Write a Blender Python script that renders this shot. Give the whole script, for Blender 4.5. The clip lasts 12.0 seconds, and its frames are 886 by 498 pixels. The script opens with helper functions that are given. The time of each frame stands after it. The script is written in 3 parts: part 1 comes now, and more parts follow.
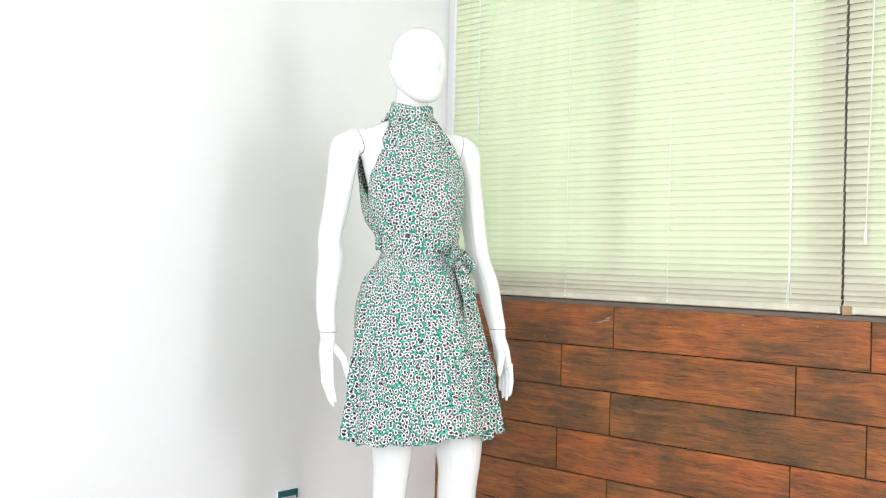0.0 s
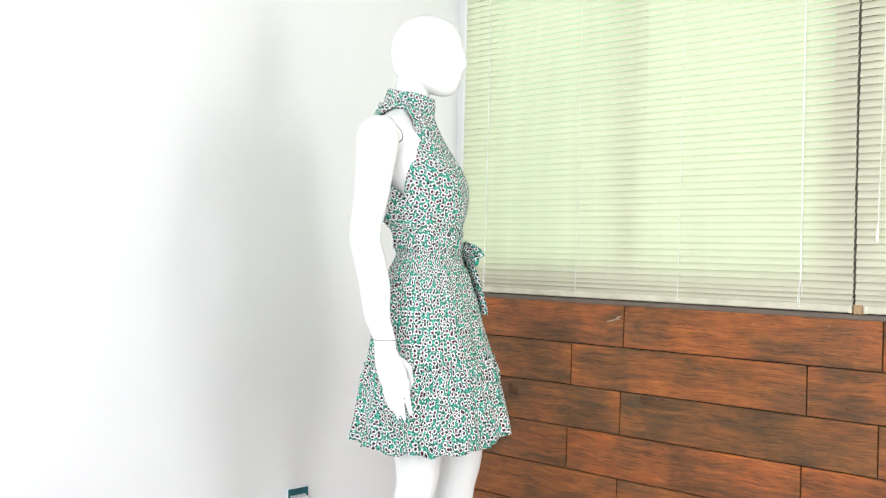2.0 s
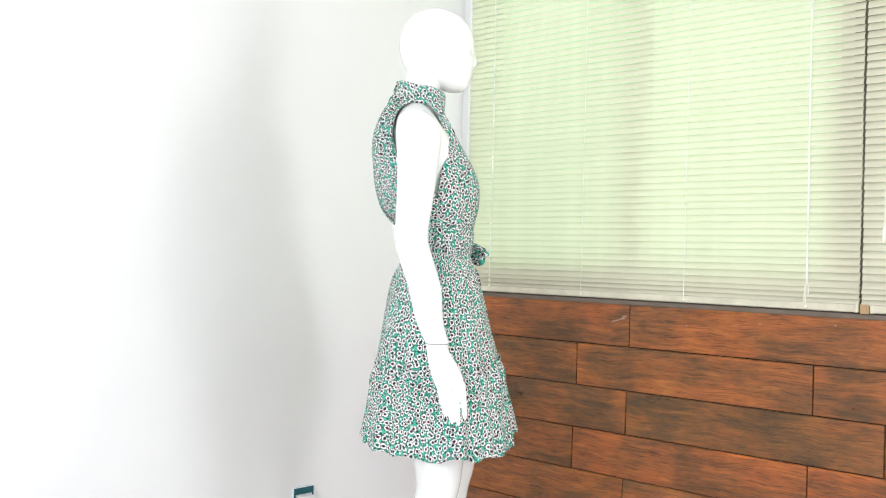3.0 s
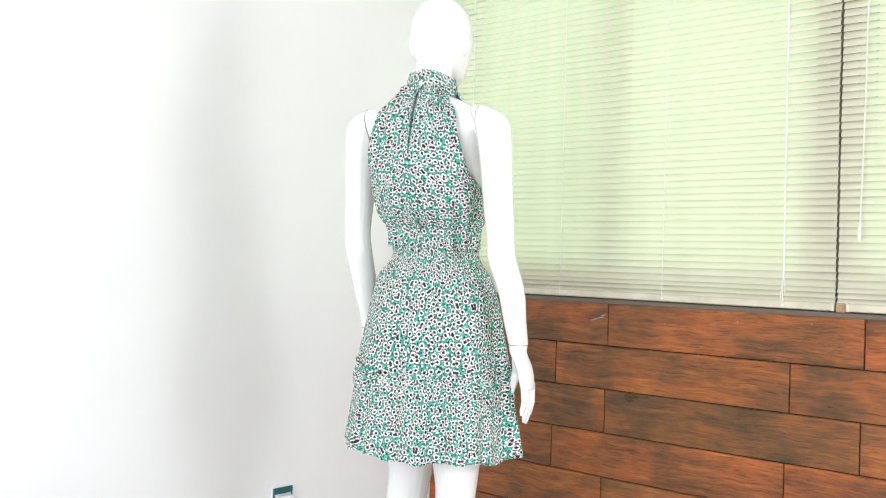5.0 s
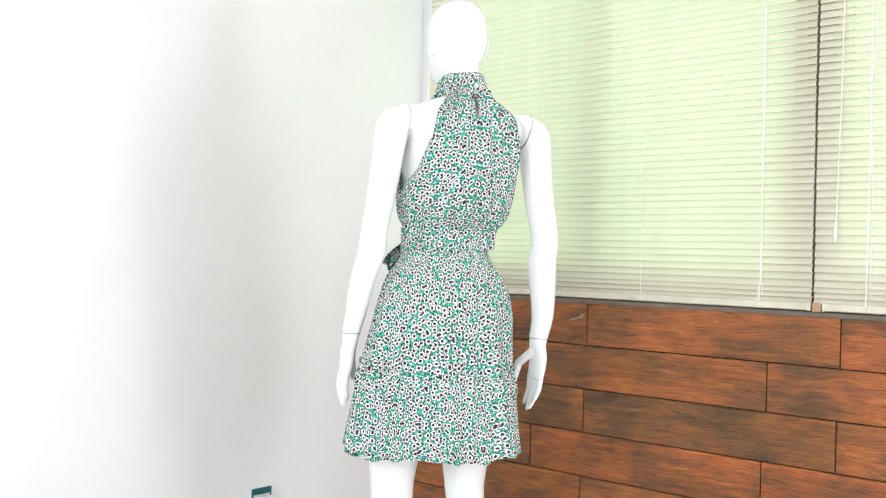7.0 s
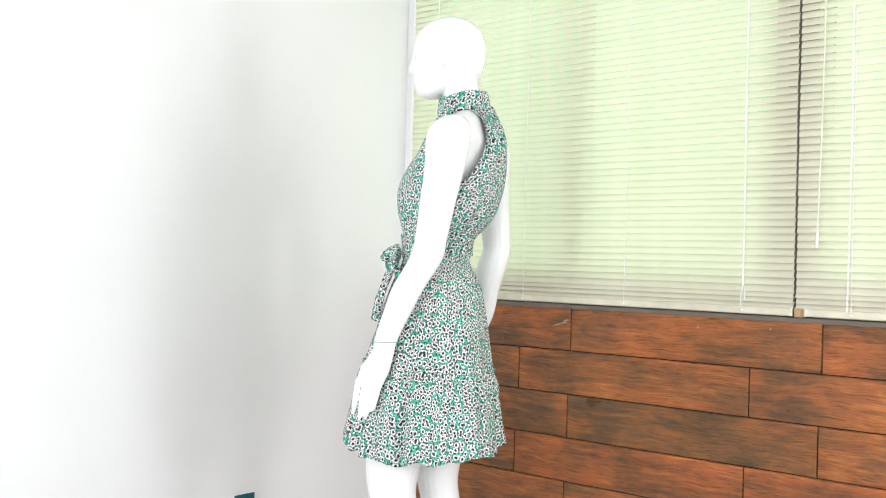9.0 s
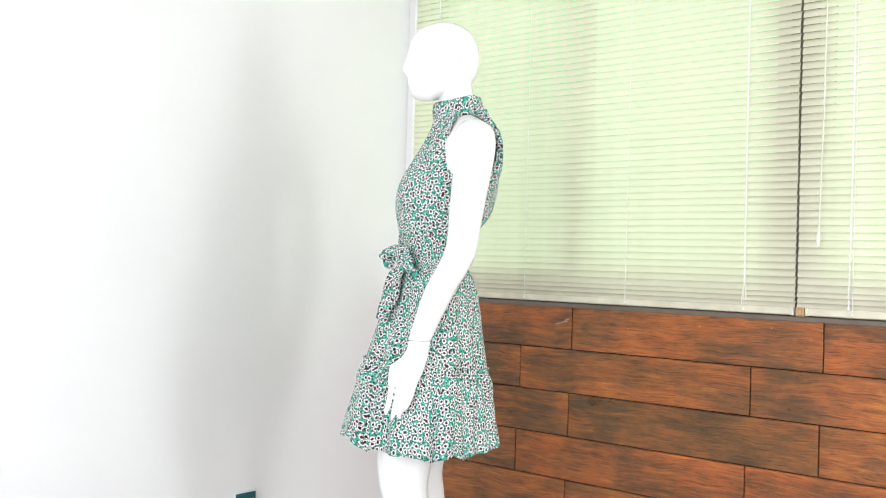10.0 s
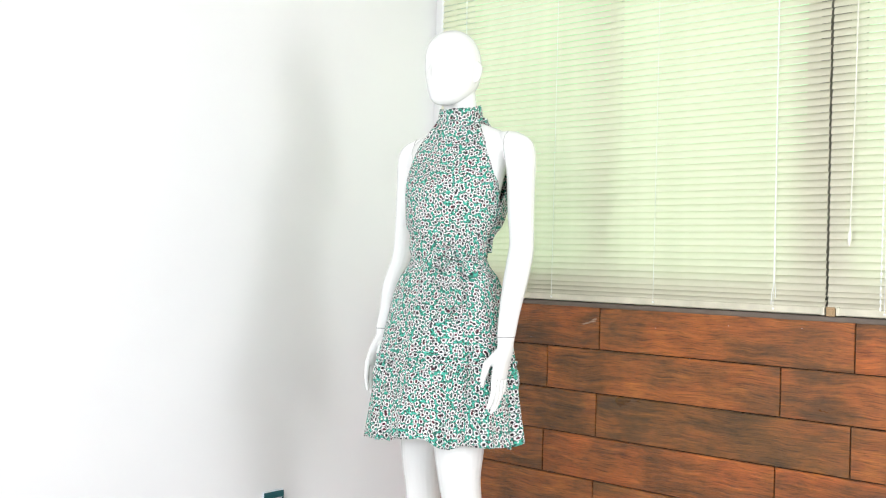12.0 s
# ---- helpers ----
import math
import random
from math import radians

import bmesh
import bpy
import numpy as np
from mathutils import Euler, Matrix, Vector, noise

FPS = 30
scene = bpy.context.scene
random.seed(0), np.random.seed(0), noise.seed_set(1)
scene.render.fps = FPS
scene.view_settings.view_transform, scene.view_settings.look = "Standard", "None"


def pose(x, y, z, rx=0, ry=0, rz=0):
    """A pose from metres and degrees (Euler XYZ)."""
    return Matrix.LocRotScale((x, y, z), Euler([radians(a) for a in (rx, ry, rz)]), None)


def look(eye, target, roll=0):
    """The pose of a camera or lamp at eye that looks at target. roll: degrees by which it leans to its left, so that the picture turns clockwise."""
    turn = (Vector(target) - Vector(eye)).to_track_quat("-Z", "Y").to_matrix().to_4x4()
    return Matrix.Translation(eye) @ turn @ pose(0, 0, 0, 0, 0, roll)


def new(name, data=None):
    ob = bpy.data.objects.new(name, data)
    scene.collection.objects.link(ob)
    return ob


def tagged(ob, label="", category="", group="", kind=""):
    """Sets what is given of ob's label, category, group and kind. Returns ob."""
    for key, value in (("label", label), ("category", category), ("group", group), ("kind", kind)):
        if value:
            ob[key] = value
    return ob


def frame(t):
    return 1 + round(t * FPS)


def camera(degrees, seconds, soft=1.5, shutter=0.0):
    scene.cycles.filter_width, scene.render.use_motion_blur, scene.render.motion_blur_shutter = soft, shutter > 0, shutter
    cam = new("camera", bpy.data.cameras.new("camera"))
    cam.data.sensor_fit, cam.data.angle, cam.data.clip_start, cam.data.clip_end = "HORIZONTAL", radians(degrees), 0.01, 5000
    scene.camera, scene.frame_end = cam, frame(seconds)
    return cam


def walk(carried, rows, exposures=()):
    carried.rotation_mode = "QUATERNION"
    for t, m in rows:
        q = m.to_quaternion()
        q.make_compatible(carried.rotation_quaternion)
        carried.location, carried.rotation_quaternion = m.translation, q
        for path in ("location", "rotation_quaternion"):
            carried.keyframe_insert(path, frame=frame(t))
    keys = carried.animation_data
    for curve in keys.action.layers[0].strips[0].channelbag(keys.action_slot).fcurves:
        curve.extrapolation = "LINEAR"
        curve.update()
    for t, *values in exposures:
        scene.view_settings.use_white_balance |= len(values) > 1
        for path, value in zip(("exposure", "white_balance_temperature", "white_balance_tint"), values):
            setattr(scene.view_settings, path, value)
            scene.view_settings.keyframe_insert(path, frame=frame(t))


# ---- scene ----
cam = camera(49.0, 12.0, soft=1.1)
EYE = (0.0, 0.0, 1.081)


def aim(yaw, pitch, roll):
    """The camera's pose on its fixed stand: turned left by yaw, up by pitch, rolled."""
    return pose(*EYE, 90 + pitch, 0, yaw) @ pose(0, 0, 0, 0, 0, -roll)


PATH = [
    (0.0, 42.62, 0.53, -1.42), (0.5, 42.83, 0.53, -1.46), (1.0, 43.17, 0.43, -1.48), (1.5, 43.72, 0.44, -1.44),
    (2.0, 43.21, 0.44, -1.47), (2.5, 43.57, 0.41, -1.47), (3.0, 43.53, 0.40, -1.46), (5.0, 42.32, 0.37, -1.47),
    (5.5, 42.01, 0.36, -1.47), (6.0, 41.74, 0.40, -1.48), (6.5, 41.38, 0.40, -1.47), (7.0, 41.11, 0.39, -1.48),
    (9.0, 40.18, 0.74, -1.54), (9.5, 40.15, 0.71, -1.56), (10.0, 40.25, 0.67, -1.56), (10.5, 40.10, 0.67, -1.55),
    (11.0, 39.59, 0.68, -1.53), (11.5, 40.19, 0.69, -1.51), (12.0, 41.83, 0.62, -1.48)]
walk(cam, [(t, aim(*a)) for t, *a in PATH])

# ---- light ----
world = bpy.data.worlds.new("sky")
scene.world = world
world.use_nodes = True
sky = world.node_tree.nodes.new("ShaderNodeTexSky")
sky.sky_type, sky.sun_disc = "NISHITA", False
sky.sun_elevation, sky.sun_rotation = radians(50), radians(20)
world.node_tree.links.new(sky.outputs[0], world.node_tree.nodes["Background"].inputs[0])
world.node_tree.nodes["Background"].inputs[1].default_value = 0.1
scene.view_settings.exposure = 0.0


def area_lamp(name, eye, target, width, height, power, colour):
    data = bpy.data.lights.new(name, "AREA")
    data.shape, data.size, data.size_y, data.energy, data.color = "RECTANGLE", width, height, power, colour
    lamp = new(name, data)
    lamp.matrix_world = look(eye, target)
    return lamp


# unseen lamps added behind the camera and to the east; daylight outside the blinds
area_lamp("south_fill_lamp", (-0.2, -1.66, 1.55), (-0.5, 3, 1.40), 2.6, 1.5, 97, (0.935, 0.97, 1.0))
area_lamp("east_soft_lamp", (2.42, 2.2, 1.15), (-2, 2.1, 1.12), 0.8, 2.0, 56, (0.945, 0.97, 1.0))
garden = area_lamp("garden_daylight", (-1.45, 4.25, 1.75), (-1.45, 2.9, 1.62), 3.6, 2.2, 5.5, (0.60, 1.0, 0.64))
garden.data.spread = radians(70)

# ---- materials ----


class Mat:
    """A node material with short ways to add and join nodes."""

    def __init__(self, name, colour=(0.8, 0.8, 0.8), rough=0.5, metal=0.0):
        self.m = bpy.data.materials.new(name)
        self.m.use_nodes = True
        self.t = self.m.node_tree
        self.b = self.t.nodes["Principled BSDF"]
        self.set("Base Color", (*colour, 1)), self.set("Roughness", rough), self.set("Metallic", metal)

    def set(self, key, value):
        self.b.inputs[key].default_value = value

    def node(self, kind, **values):
        n = self.t.nodes.new("ShaderNode" + kind)
        for k, v in values.items():
            n.inputs[k.replace("_", " ")].default_value = v
        return n

    def join(self, a, b):
        self.t.links.new(a, b)

    def coords(self, which="Object", scale=(1, 1, 1)):
        c, m = self.node("TexCoord"), self.node("Mapping")
        m.inputs["Scale"].default_value = scale
        self.join(c.outputs[which], m.inputs["Vector"])
        return m.outputs[0]

    def noise(self, vec, scale, detail=4.0, rough=0.55):
        n = self.node("TexNoise", Scale=scale, Detail=detail, Roughness=rough)
        self.join(vec, n.inputs["Vector"])
        return n.outputs[0]

    def ramp(self, fac, stops, constant=False):
        r = self.node("ValToRGB")
        e = r.color_ramp.elements
        while len(e) < len(stops):
            e.new(0.5)
        for i, (p, c) in enumerate(stops):
            e[i].position, e[i].color = p, (*c, 1) if len(c) == 3 else c
        if constant:
            r.color_ramp.interpolation = "CONSTANT"
        self.join(fac, r.inputs[0])
        return r.outputs[0]

    def mix(self, fac, a, b, mode="MIX"):
        n = self.t.nodes.new("ShaderNodeMix")
        n.data_type, n.blend_type = "RGBA", mode
        for v, i in ((fac, 0), (a, 6), (b, 7)):
            if isinstance(v, (int, float)):
                n.inputs[i].default_value = v
            elif isinstance(v, tuple):
                n.inputs[i].default_value = (*v, 1)
            else:
                self.join(v, n.inputs[i])
        return n.outputs[2]

    def math(self, op, a, b=0.0):
        n = self.t.nodes.new("ShaderNodeMath")
        n.operation = op
        for v, i in ((a, 0), (b, 1)):
            if isinstance(v, (int, float)):
                n.inputs[i].default_value = v
            else:
                self.join(v, n.inputs[i])
        return n.outputs[0]

    def bump(self, height, strength=0.2, distance=0.01):
        n = self.node("Bump", Strength=strength, Distance=distance)
        self.join(height, n.inputs["Height"])
        self.join(n.outputs[0], self.b.inputs["Normal"])

    def base(self, out):
        self.join(out, self.b.inputs["Base Color"])


def paint_material():
    m = Mat("wall_paint", (0.8, 0.8, 0.8), 0.6)
    v = m.coords()
    big, fine = m.noise(v, 1.3, 3), m.noise(v, 160, 3)
    m.base(m.ramp(big, [(0.3, (0.80, 0.795, 0.80)), (0.7, (0.835, 0.83, 0.83))]))
    m.bump(fine, 0.12, 0.002)
    return m.m


def wood_material():
    m = Mat("wood_plank", rough=0.4)
    m.set("Specular IOR Level", 0.5), m.set("Coat Weight", 0.15), m.set("Coat Roughness", 0.3)
    info = m.node("ObjectInfo")
    off = m.node("VectorMath")
    off.operation = "SCALE"
    off.inputs[0].default_value = (37.0, 5.0, 19.0)
    m.join(info.outputs["Random"], off.inputs["Scale"])
    add = m.node("VectorMath")
    m.join(m.coords(scale=(1, 1, 1)), add.inputs[0]), m.join(off.outputs[0], add.inputs[1])
    warp = m.node("TexNoise", Scale=5.0, Detail=2.0)
    m.join(add.outputs[0], warp.inputs["Vector"])
    bent = m.node("VectorMath")
    bent.operation = "MULTIPLY_ADD"
    bent.inputs[1].default_value = (0.09, 0.05, 0.045)
    m.join(warp.outputs["Color"], bent.inputs[0]), m.join(add.outputs[0], bent.inputs[2])
    st = m.node("Mapping")
    st.inputs["Scale"].default_value = (1.8, 1, 22)
    m.join(bent.outputs[0], st.inputs["Vector"])
    grain = m.noise(st.outputs[0], 2.6, 10, 0.74)
    st2 = m.node("Mapping")
    st2.inputs["Scale"].default_value = (7, 1, 105)
    m.join(bent.outputs[0], st2.inputs["Vector"])
    fibre = m.noise(st2.outputs[0], 2.2, 6, 0.75)
    st3 = m.node("Mapping")
    st3.inputs["Scale"].default_value = (1.0, 1, 1.8)
    m.join(bent.outputs[0], st3.inputs["Vector"])
    patch = m.noise(st3.outputs[0], 3.6, 7, 0.62)
    cols = m.ramp(grain, [(0.32, (0.050, 0.019, 0.008)), (0.44, (0.16, 0.052, 0.013)), (0.55, (0.29, 0.090, 0.019)), (0.70, (0.50, 0.172, 0.032))])
    olive = m.ramp(patch, [(0.38, (0.070, 0.042, 0.012)), (0.48, (0.19, 0.068, 0.015)), (0.57, (0.33, 0.090, 0.018)), (0.68, (0.52, 0.178, 0.030))])
    c = m.mix(0.5, cols, olive)
    dark = m.ramp(patch, [(0.30, (0.42, 0.42, 0.40)), (0.50, (1, 1, 1))])
    c = m.mix(0.5, c, dark, "MULTIPLY")
    fib = m.ramp(fibre, [(0.36, (0.30, 0.27, 0.25)), (0.48, (1, 1, 1)), (0.66, (1.4, 1.32, 1.25))])
    c = m.mix(0.8, c, fib, "MULTIPLY")
    st4 = m.node("Mapping")
    st4.inputs["Scale"].default_value = (3.0, 1, 60)
    m.join(bent.outputs[0], st4.inputs["Vector"])
    crack = m.noise(st4.outputs[0], 3.0, 6, 0.6)
    c = m.mix(0.55, c, m.ramp(crack, [(0.33, (0.25, 0.22, 0.2)), (0.40, (1, 1, 1))]), "MULTIPLY")
    knot = m.node("TexVoronoi", Scale=3.0)
    sq = m.node("Mapping")
    sq.inputs["Scale"].default_value = (0.8, 1, 1.9)
    m.join(bent.outputs[0], sq.inputs["Vector"]), m.join(sq.outputs[0], knot.inputs["Vector"])
    kn = m.ramp(knot.outputs["Distance"], [(0.015, (0.12, 0.1, 0.09)), (0.05, (0.62, 0.58, 0.55)), (0.10, (1, 1, 1))])
    c = m.mix(0.8, c, kn, "MULTIPLY")
    tone = m.ramp(info.outputs["Random"], [(0.0, (0.98, 1.10, 1.00)), (0.5, (1.14, 1.15, 1.04)), (1.0, (1.40, 1.24, 1.08))])
    m.base(m.mix(1.0, c, tone, "MULTIPLY"))
    m.join(m.ramp(patch, [(0.3, (0.27, 0.27, 0.27)), (0.7, (0.42, 0.42, 0.42))]), m.b.inputs["Roughness"])
    m.bump(m.math("ADD", m.math("ADD", grain, fibre), crack), 0.7, 0.004)
    return m.m


def fabric_material():
    m = Mat("floral_cotton", rough=0.85)
    uv = m.coords("UV")
    wn = m.node("TexNoise", Scale=250.0, Detail=2.0)
    m.join(uv, wn.inputs["Vector"])
    bent = m.node("VectorMath")
    bent.operation = "MULTIPLY_ADD"
    bent.inputs[1].default_value = (0.0075, 0.0075, 0.0)
    m.join(wn.outputs["Color"], bent.inputs[0]), m.join(uv, bent.inputs[2])
    p = bent.outputs[0]

    def cells(scale, rnd, vec):
        n = m.node("TexVoronoi", Scale=scale, Randomness=rnd)
        n.voronoi_dimensions = "2D"
        m.join(vec, n.inputs["Vector"])
        return n
    big = cells(60.0, 0.8, p)
    small = cells(134.0, 1.0, p)
    specks = cells(94.0, 0.9, p)
    green = m.mix(m.ramp(m.noise(uv, 70, 2), [(0.42, (0, 0, 0)), (0.58, (1, 1, 1))]), (0.03, 0.40, 0.28), (0.09, 0.55, 0.42))
    white, ink = (0.86, 0.86, 0.855), (0.010, 0.022, 0.020)

    def rim(scale, rnd):
        n = m.node("TexVoronoi", Scale=scale, Randomness=rnd)
        n.voronoi_dimensions, n.feature = "2D", "DISTANCE_TO_EDGE"
        m.join(p, n.inputs["Vector"])
        return n.outputs["Distance"]
    c = m.mix(m.ramp(specks.outputs["Distance"], [(0.22, (1, 1, 1)), (0.26, (0, 0, 0))]), green, white)
    c = m.mix(m.ramp(small.outputs["Distance"], [(0.28, (1, 1, 1)), (0.32, (0, 0, 0))]), c, ink)
    c = m.mix(m.ramp(big.outputs["Distance"], [(0.49, (1, 1, 1)), (0.525, (0, 0, 0))]), c, ink)
    c = m.mix(m.ramp(big.outputs["Distance"], [(0.42, (1, 1, 1)), (0.45, (0, 0, 0))]), c, white)
    c = m.mix(m.math("MULTIPLY", m.ramp(rim(60.0, 0.8), [(0.025, (1, 1, 1)), (0.055, (0, 0, 0))]), m.math("LESS_THAN", big.outputs["Distance"], 0.5)), c, ink)
    c = m.mix(m.math("MULTIPLY", m.ramp(rim(94.0, 0.9), [(0.02, (1, 1, 1)), (0.055, (0, 0, 0))]), m.math("GREATER_THAN", big.outputs["Distance"], 0.30)), c, (0.06, 0.13, 0.11))
    sep = m.node("SeparateColor")
    m.join(big.outputs["Color"], sep.inputs[0])
    eye = m.ramp(sep.outputs[0], [(0.0, (0.012, 0.008, 0.014)), (0.66, (0.075, 0.004, 0.014)), (0.9, (0.02, 0.10, 0.08))], True)
    c = m.mix(m.ramp(big.outputs["Distance"], [(0.22, (1, 1, 1)), (0.25, (0, 0, 0))]), c, eye)
    m.base(c)
    m.bump(m.noise(m.coords("UV", (22, 7, 1)), 1.0, 3), 0.35, 0.012)
    return m.m


def slat_material():
    m = Mat("blind_slat", (0.80, 0.79, 0.70), 0.3)
    v = m.coords(scale=(1, 1, 1))
    m.base(m.ramp(m.noise(v, 9, 3), [(0.35, (0.72, 0.67, 0.53)), (0.65, (0.78, 0.73, 0.59))]))
    tr = m.node("BsdfTranslucent", Color=(0.80, 0.81, 0.72, 1))
    mx = m.node("MixShader", Fac=0.27)
    out = m.t.nodes["Material Output"]
    m.join(m.b.outputs[0], mx.inputs[1]), m.join(tr.outputs[0], mx.inputs[2]), m.join(mx.outputs[0], out.inputs[0])
    return m.m


def plain(name, colour, rough=0.5, metal=0.0, vary=0.12, scale=14.0, bump=0.05):
    m = Mat(name, colour, rough, metal)
    n = m.noise(m.coords(), scale, 4)
    m.base(m.ramp(n, [(0.3, tuple(c * (1 - vary) for c in colour)), (0.7, tuple(min(1, c * (1 + vary)) for c in colour))]))
    m.bump(m.noise(m.coords(), scale * 12, 3), bump, 0.002)
    return m.m


def glass_material():
    m = Mat("window_glass", (0.95, 1.0, 0.96), 0.02)
    m.set("Transmission Weight", 1.0), m.set("IOR", 1.02)
    return m.m


def outside_material():
    m = Mat("garden_light", (0, 0, 0), 1.0)
    n = m.noise(m.coords(), 1.5, 5)
    e = m.node("Emission", Strength=1.15)
    m.join(m.ramp(n, [(0.3, (0.50, 0.80, 0.46)), (0.55, (0.70, 0.94, 0.68)), (0.75, (0.90, 1.0, 0.90))]), e.inputs["Color"])
    m.join(e.outputs[0], m.t.nodes["Material Output"].inputs[0])
    return m.m


PAINT, WOOD, FABRIC, SLAT = paint_material(), wood_material(), fabric_material(), slat_material()


def gloss_material():
    """White lacquer with the thin joints of the arms at wrist and shoulder."""
    m = Mat("mannequin_gloss", (0.86, 0.858, 0.845), 0.22)
    xyz = m.node("SeparateXYZ")
    m.join(m.coords(), xyz.inputs[0])
    x, z = m.math("ABSOLUTE", xyz.outputs[0]), xyz.outputs[2]

    def line(d, half):
        return m.math("LESS_THAN", m.math("ABSOLUTE", d), half)
    wrist = m.math("MULTIPLY", line(m.math("SUBTRACT", z, 0.8605), 0.0011), m.math("GREATER_THAN", x, 0.19))
    plane = m.math("SUBTRACT", x, m.math("ADD", 0.166, m.math("MULTIPLY", m.math("SUBTRACT", z, 1.40), 0.10)))
    shoulder = m.math("MULTIPLY", line(plane, 0.0010), m.math("MULTIPLY", m.math("GREATER_THAN", z, 1.33), m.math("LESS_THAN", z, 1.52)))
    groove = m.math("MAXIMUM", wrist, shoulder)
    m.base(m.mix(groove, (0.86, 0.858, 0.845), (0.28, 0.28, 0.27)))
    m.bump(m.noise(m.coords(), 40, 2), 0.03, 0.001)
    return m.m


GLOSS = gloss_material()
CHIP = plain("splinter_pale", (0.42, 0.30, 0.22), 0.8)
POST = plain("post_bronze", (0.13, 0.12, 0.095), 0.5)
GROUT = plain("dark_grout", (0.035, 0.022, 0.016), 0.9)
FLOOR = plain("floor_tile", (0.73, 0.70, 0.69), 0.35)
CEIL = plain("ceiling_paint", (0.82, 0.82, 0.81), 0.8)
ALU = plain("window_aluminium", (0.72, 0.71, 0.66), 0.4, 0.0)
SILL = plain("sill_stone", (0.15, 0.115, 0.09), 0.55)
RAIL = plain("blind_rail", (0.66, 0.62, 0.49), 0.35)
CLIP = plain("clip_tan", (0.50, 0.33, 0.17), 0.5)
# bright white that stands for daylight in the gap at the window's edge
GAP_WHITE = plain("gap_white", (0.88, 0.88, 0.88), 0.35, vary=0.03)
CORD = plain("cord_white", (0.85, 0.85, 0.82), 0.6)
CLEAR = plain("wand_plastic", (0.80, 0.77, 0.68), 0.15)
TEAL = plain("socket_teal", (0.01, 0.10, 0.115), 0.4)
WHITE = plain("socket_white", (0.80, 0.81, 0.86), 0.25)
GLASS, OUTSIDE = glass_material(), outside_material()

# ---- mesh helpers ----


def mesh_of(bm, material, smooth=False):
    data = bpy.data.meshes.new("mesh")
    bmesh.ops.recalc_face_normals(bm, faces=bm.faces)
    for f in bm.faces:
        f.smooth = smooth
    bm.to_mesh(data), bm.free()
    for mt in material if isinstance(material, (list, tuple)) else (material,):
        data.materials.append(mt)
    return data


def part(name, bm, material, parent=None, label="", smooth=False):
    ob = new(name, mesh_of(bm, material, smooth))
    ob.parent = parent
    return tagged(ob, label)


def box(bm, x0, x1, y0, y1, z0, z1, bevel=0.0):
    vs = bmesh.ops.create_cube(bm, size=1, matrix=Matrix.LocRotScale(((x0 + x1) / 2, (y0 + y1) / 2, (z0 + z1) / 2), None, (x1 - x0, y1 - y0, z1 - z0)))["verts"]
    if bevel:
        es = list({e for v in vs for e in v.link_edges})
        bmesh.ops.bevel(bm, geom=es, offset=bevel, segments=2, profile=0.5, affect="EDGES")


def boxes(*dims, bevel=0.0):
    bm = bmesh.new()
    for d in dims:
        box(bm, *d, bevel=bevel)
    return bm


def tube(bm, points, radius, n=8, squash=None):
    """A tube along points; radius is a number or one per point."""
    rings = []
    pts = [Vector(p) for p in points]
    for i, p in enumerate(pts):
        d = (pts[min(i + 1, len(pts) - 1)] - pts[max(i - 1, 0)]).normalized()
        a = d.cross(Vector((0, 1, 0.01))).normalized()
        b = d.cross(a).normalized()
        r = radius[i] if isinstance(radius, (list, tuple)) else radius
        rx, ry = r if isinstance(r, (list, tuple)) else (r, r)
        rings.append([bm.verts.new(p + a * rx * math.cos(2 * math.pi * k / n) + b * ry * math.sin(2 * math.pi * k / n)) for k in range(n)])
    skin(bm, rings)
    return rings


def skin(bm, rings, caps=True):
    n = len(rings[0])
    for r0, r1 in zip(rings, rings[1:]):
        for k in range(n):
            bm.faces.new((r0[k], r0[(k + 1) % n], r1[(k + 1) % n], r1[k]))
    if caps:
        bm.faces.new(rings[0]), bm.faces.new(rings[-1])


def spline(table, z):
    """Smooth values of a table of rows (z, a, b, ...), in rising z."""
    zs = [r[0] for r in table]
    if z <= zs[0]:
        return list(table[0][1:])
    if z >= zs[-1]:
        return list(table[-1][1:])
    i = max(k for k in range(len(zs) - 1) if zs[k] <= z)
    h = zs[i + 1] - zs[i]
    u = (z - zs[i]) / h
    out = []
    for c in range(1, len(table[0])):
        p0, p1 = table[i][c], table[i + 1][c]
        m0 = (p1 - table[i - 1][c]) / (zs[i + 1] - zs[i - 1]) if i else (p1 - p0) / h
        m1 = (table[i + 2][c] - p0) / (zs[i + 2] - zs[i]) if i + 2 < len(zs) else (p1 - p0) / h
        out.append((2 * u**3 - 3 * u**2 + 1) * p0 + (u**3 - 2 * u**2 + u) * h * m0 + (3 * u**2 - 2 * u**3) * p1 + (u**3 - u**2) * h * m1)
    return out


# ---- the room ----
XW, YN, XE, YS, TOP = -2.69, 2.928, 2.5, -1.75, 2.62
SILL_Z, HEAD_Z, WIN_L, WIN_R = 0.938, 2.36, -2.65, -0.15
PIER_L, PIER_R = -1.122, -1.035
ROW, LENGTH, JOINTS = 0.153, 0.8705, (-1.8584, -2.0772, -1.8656, -2.0895, -1.872, -2.096, -1.878)


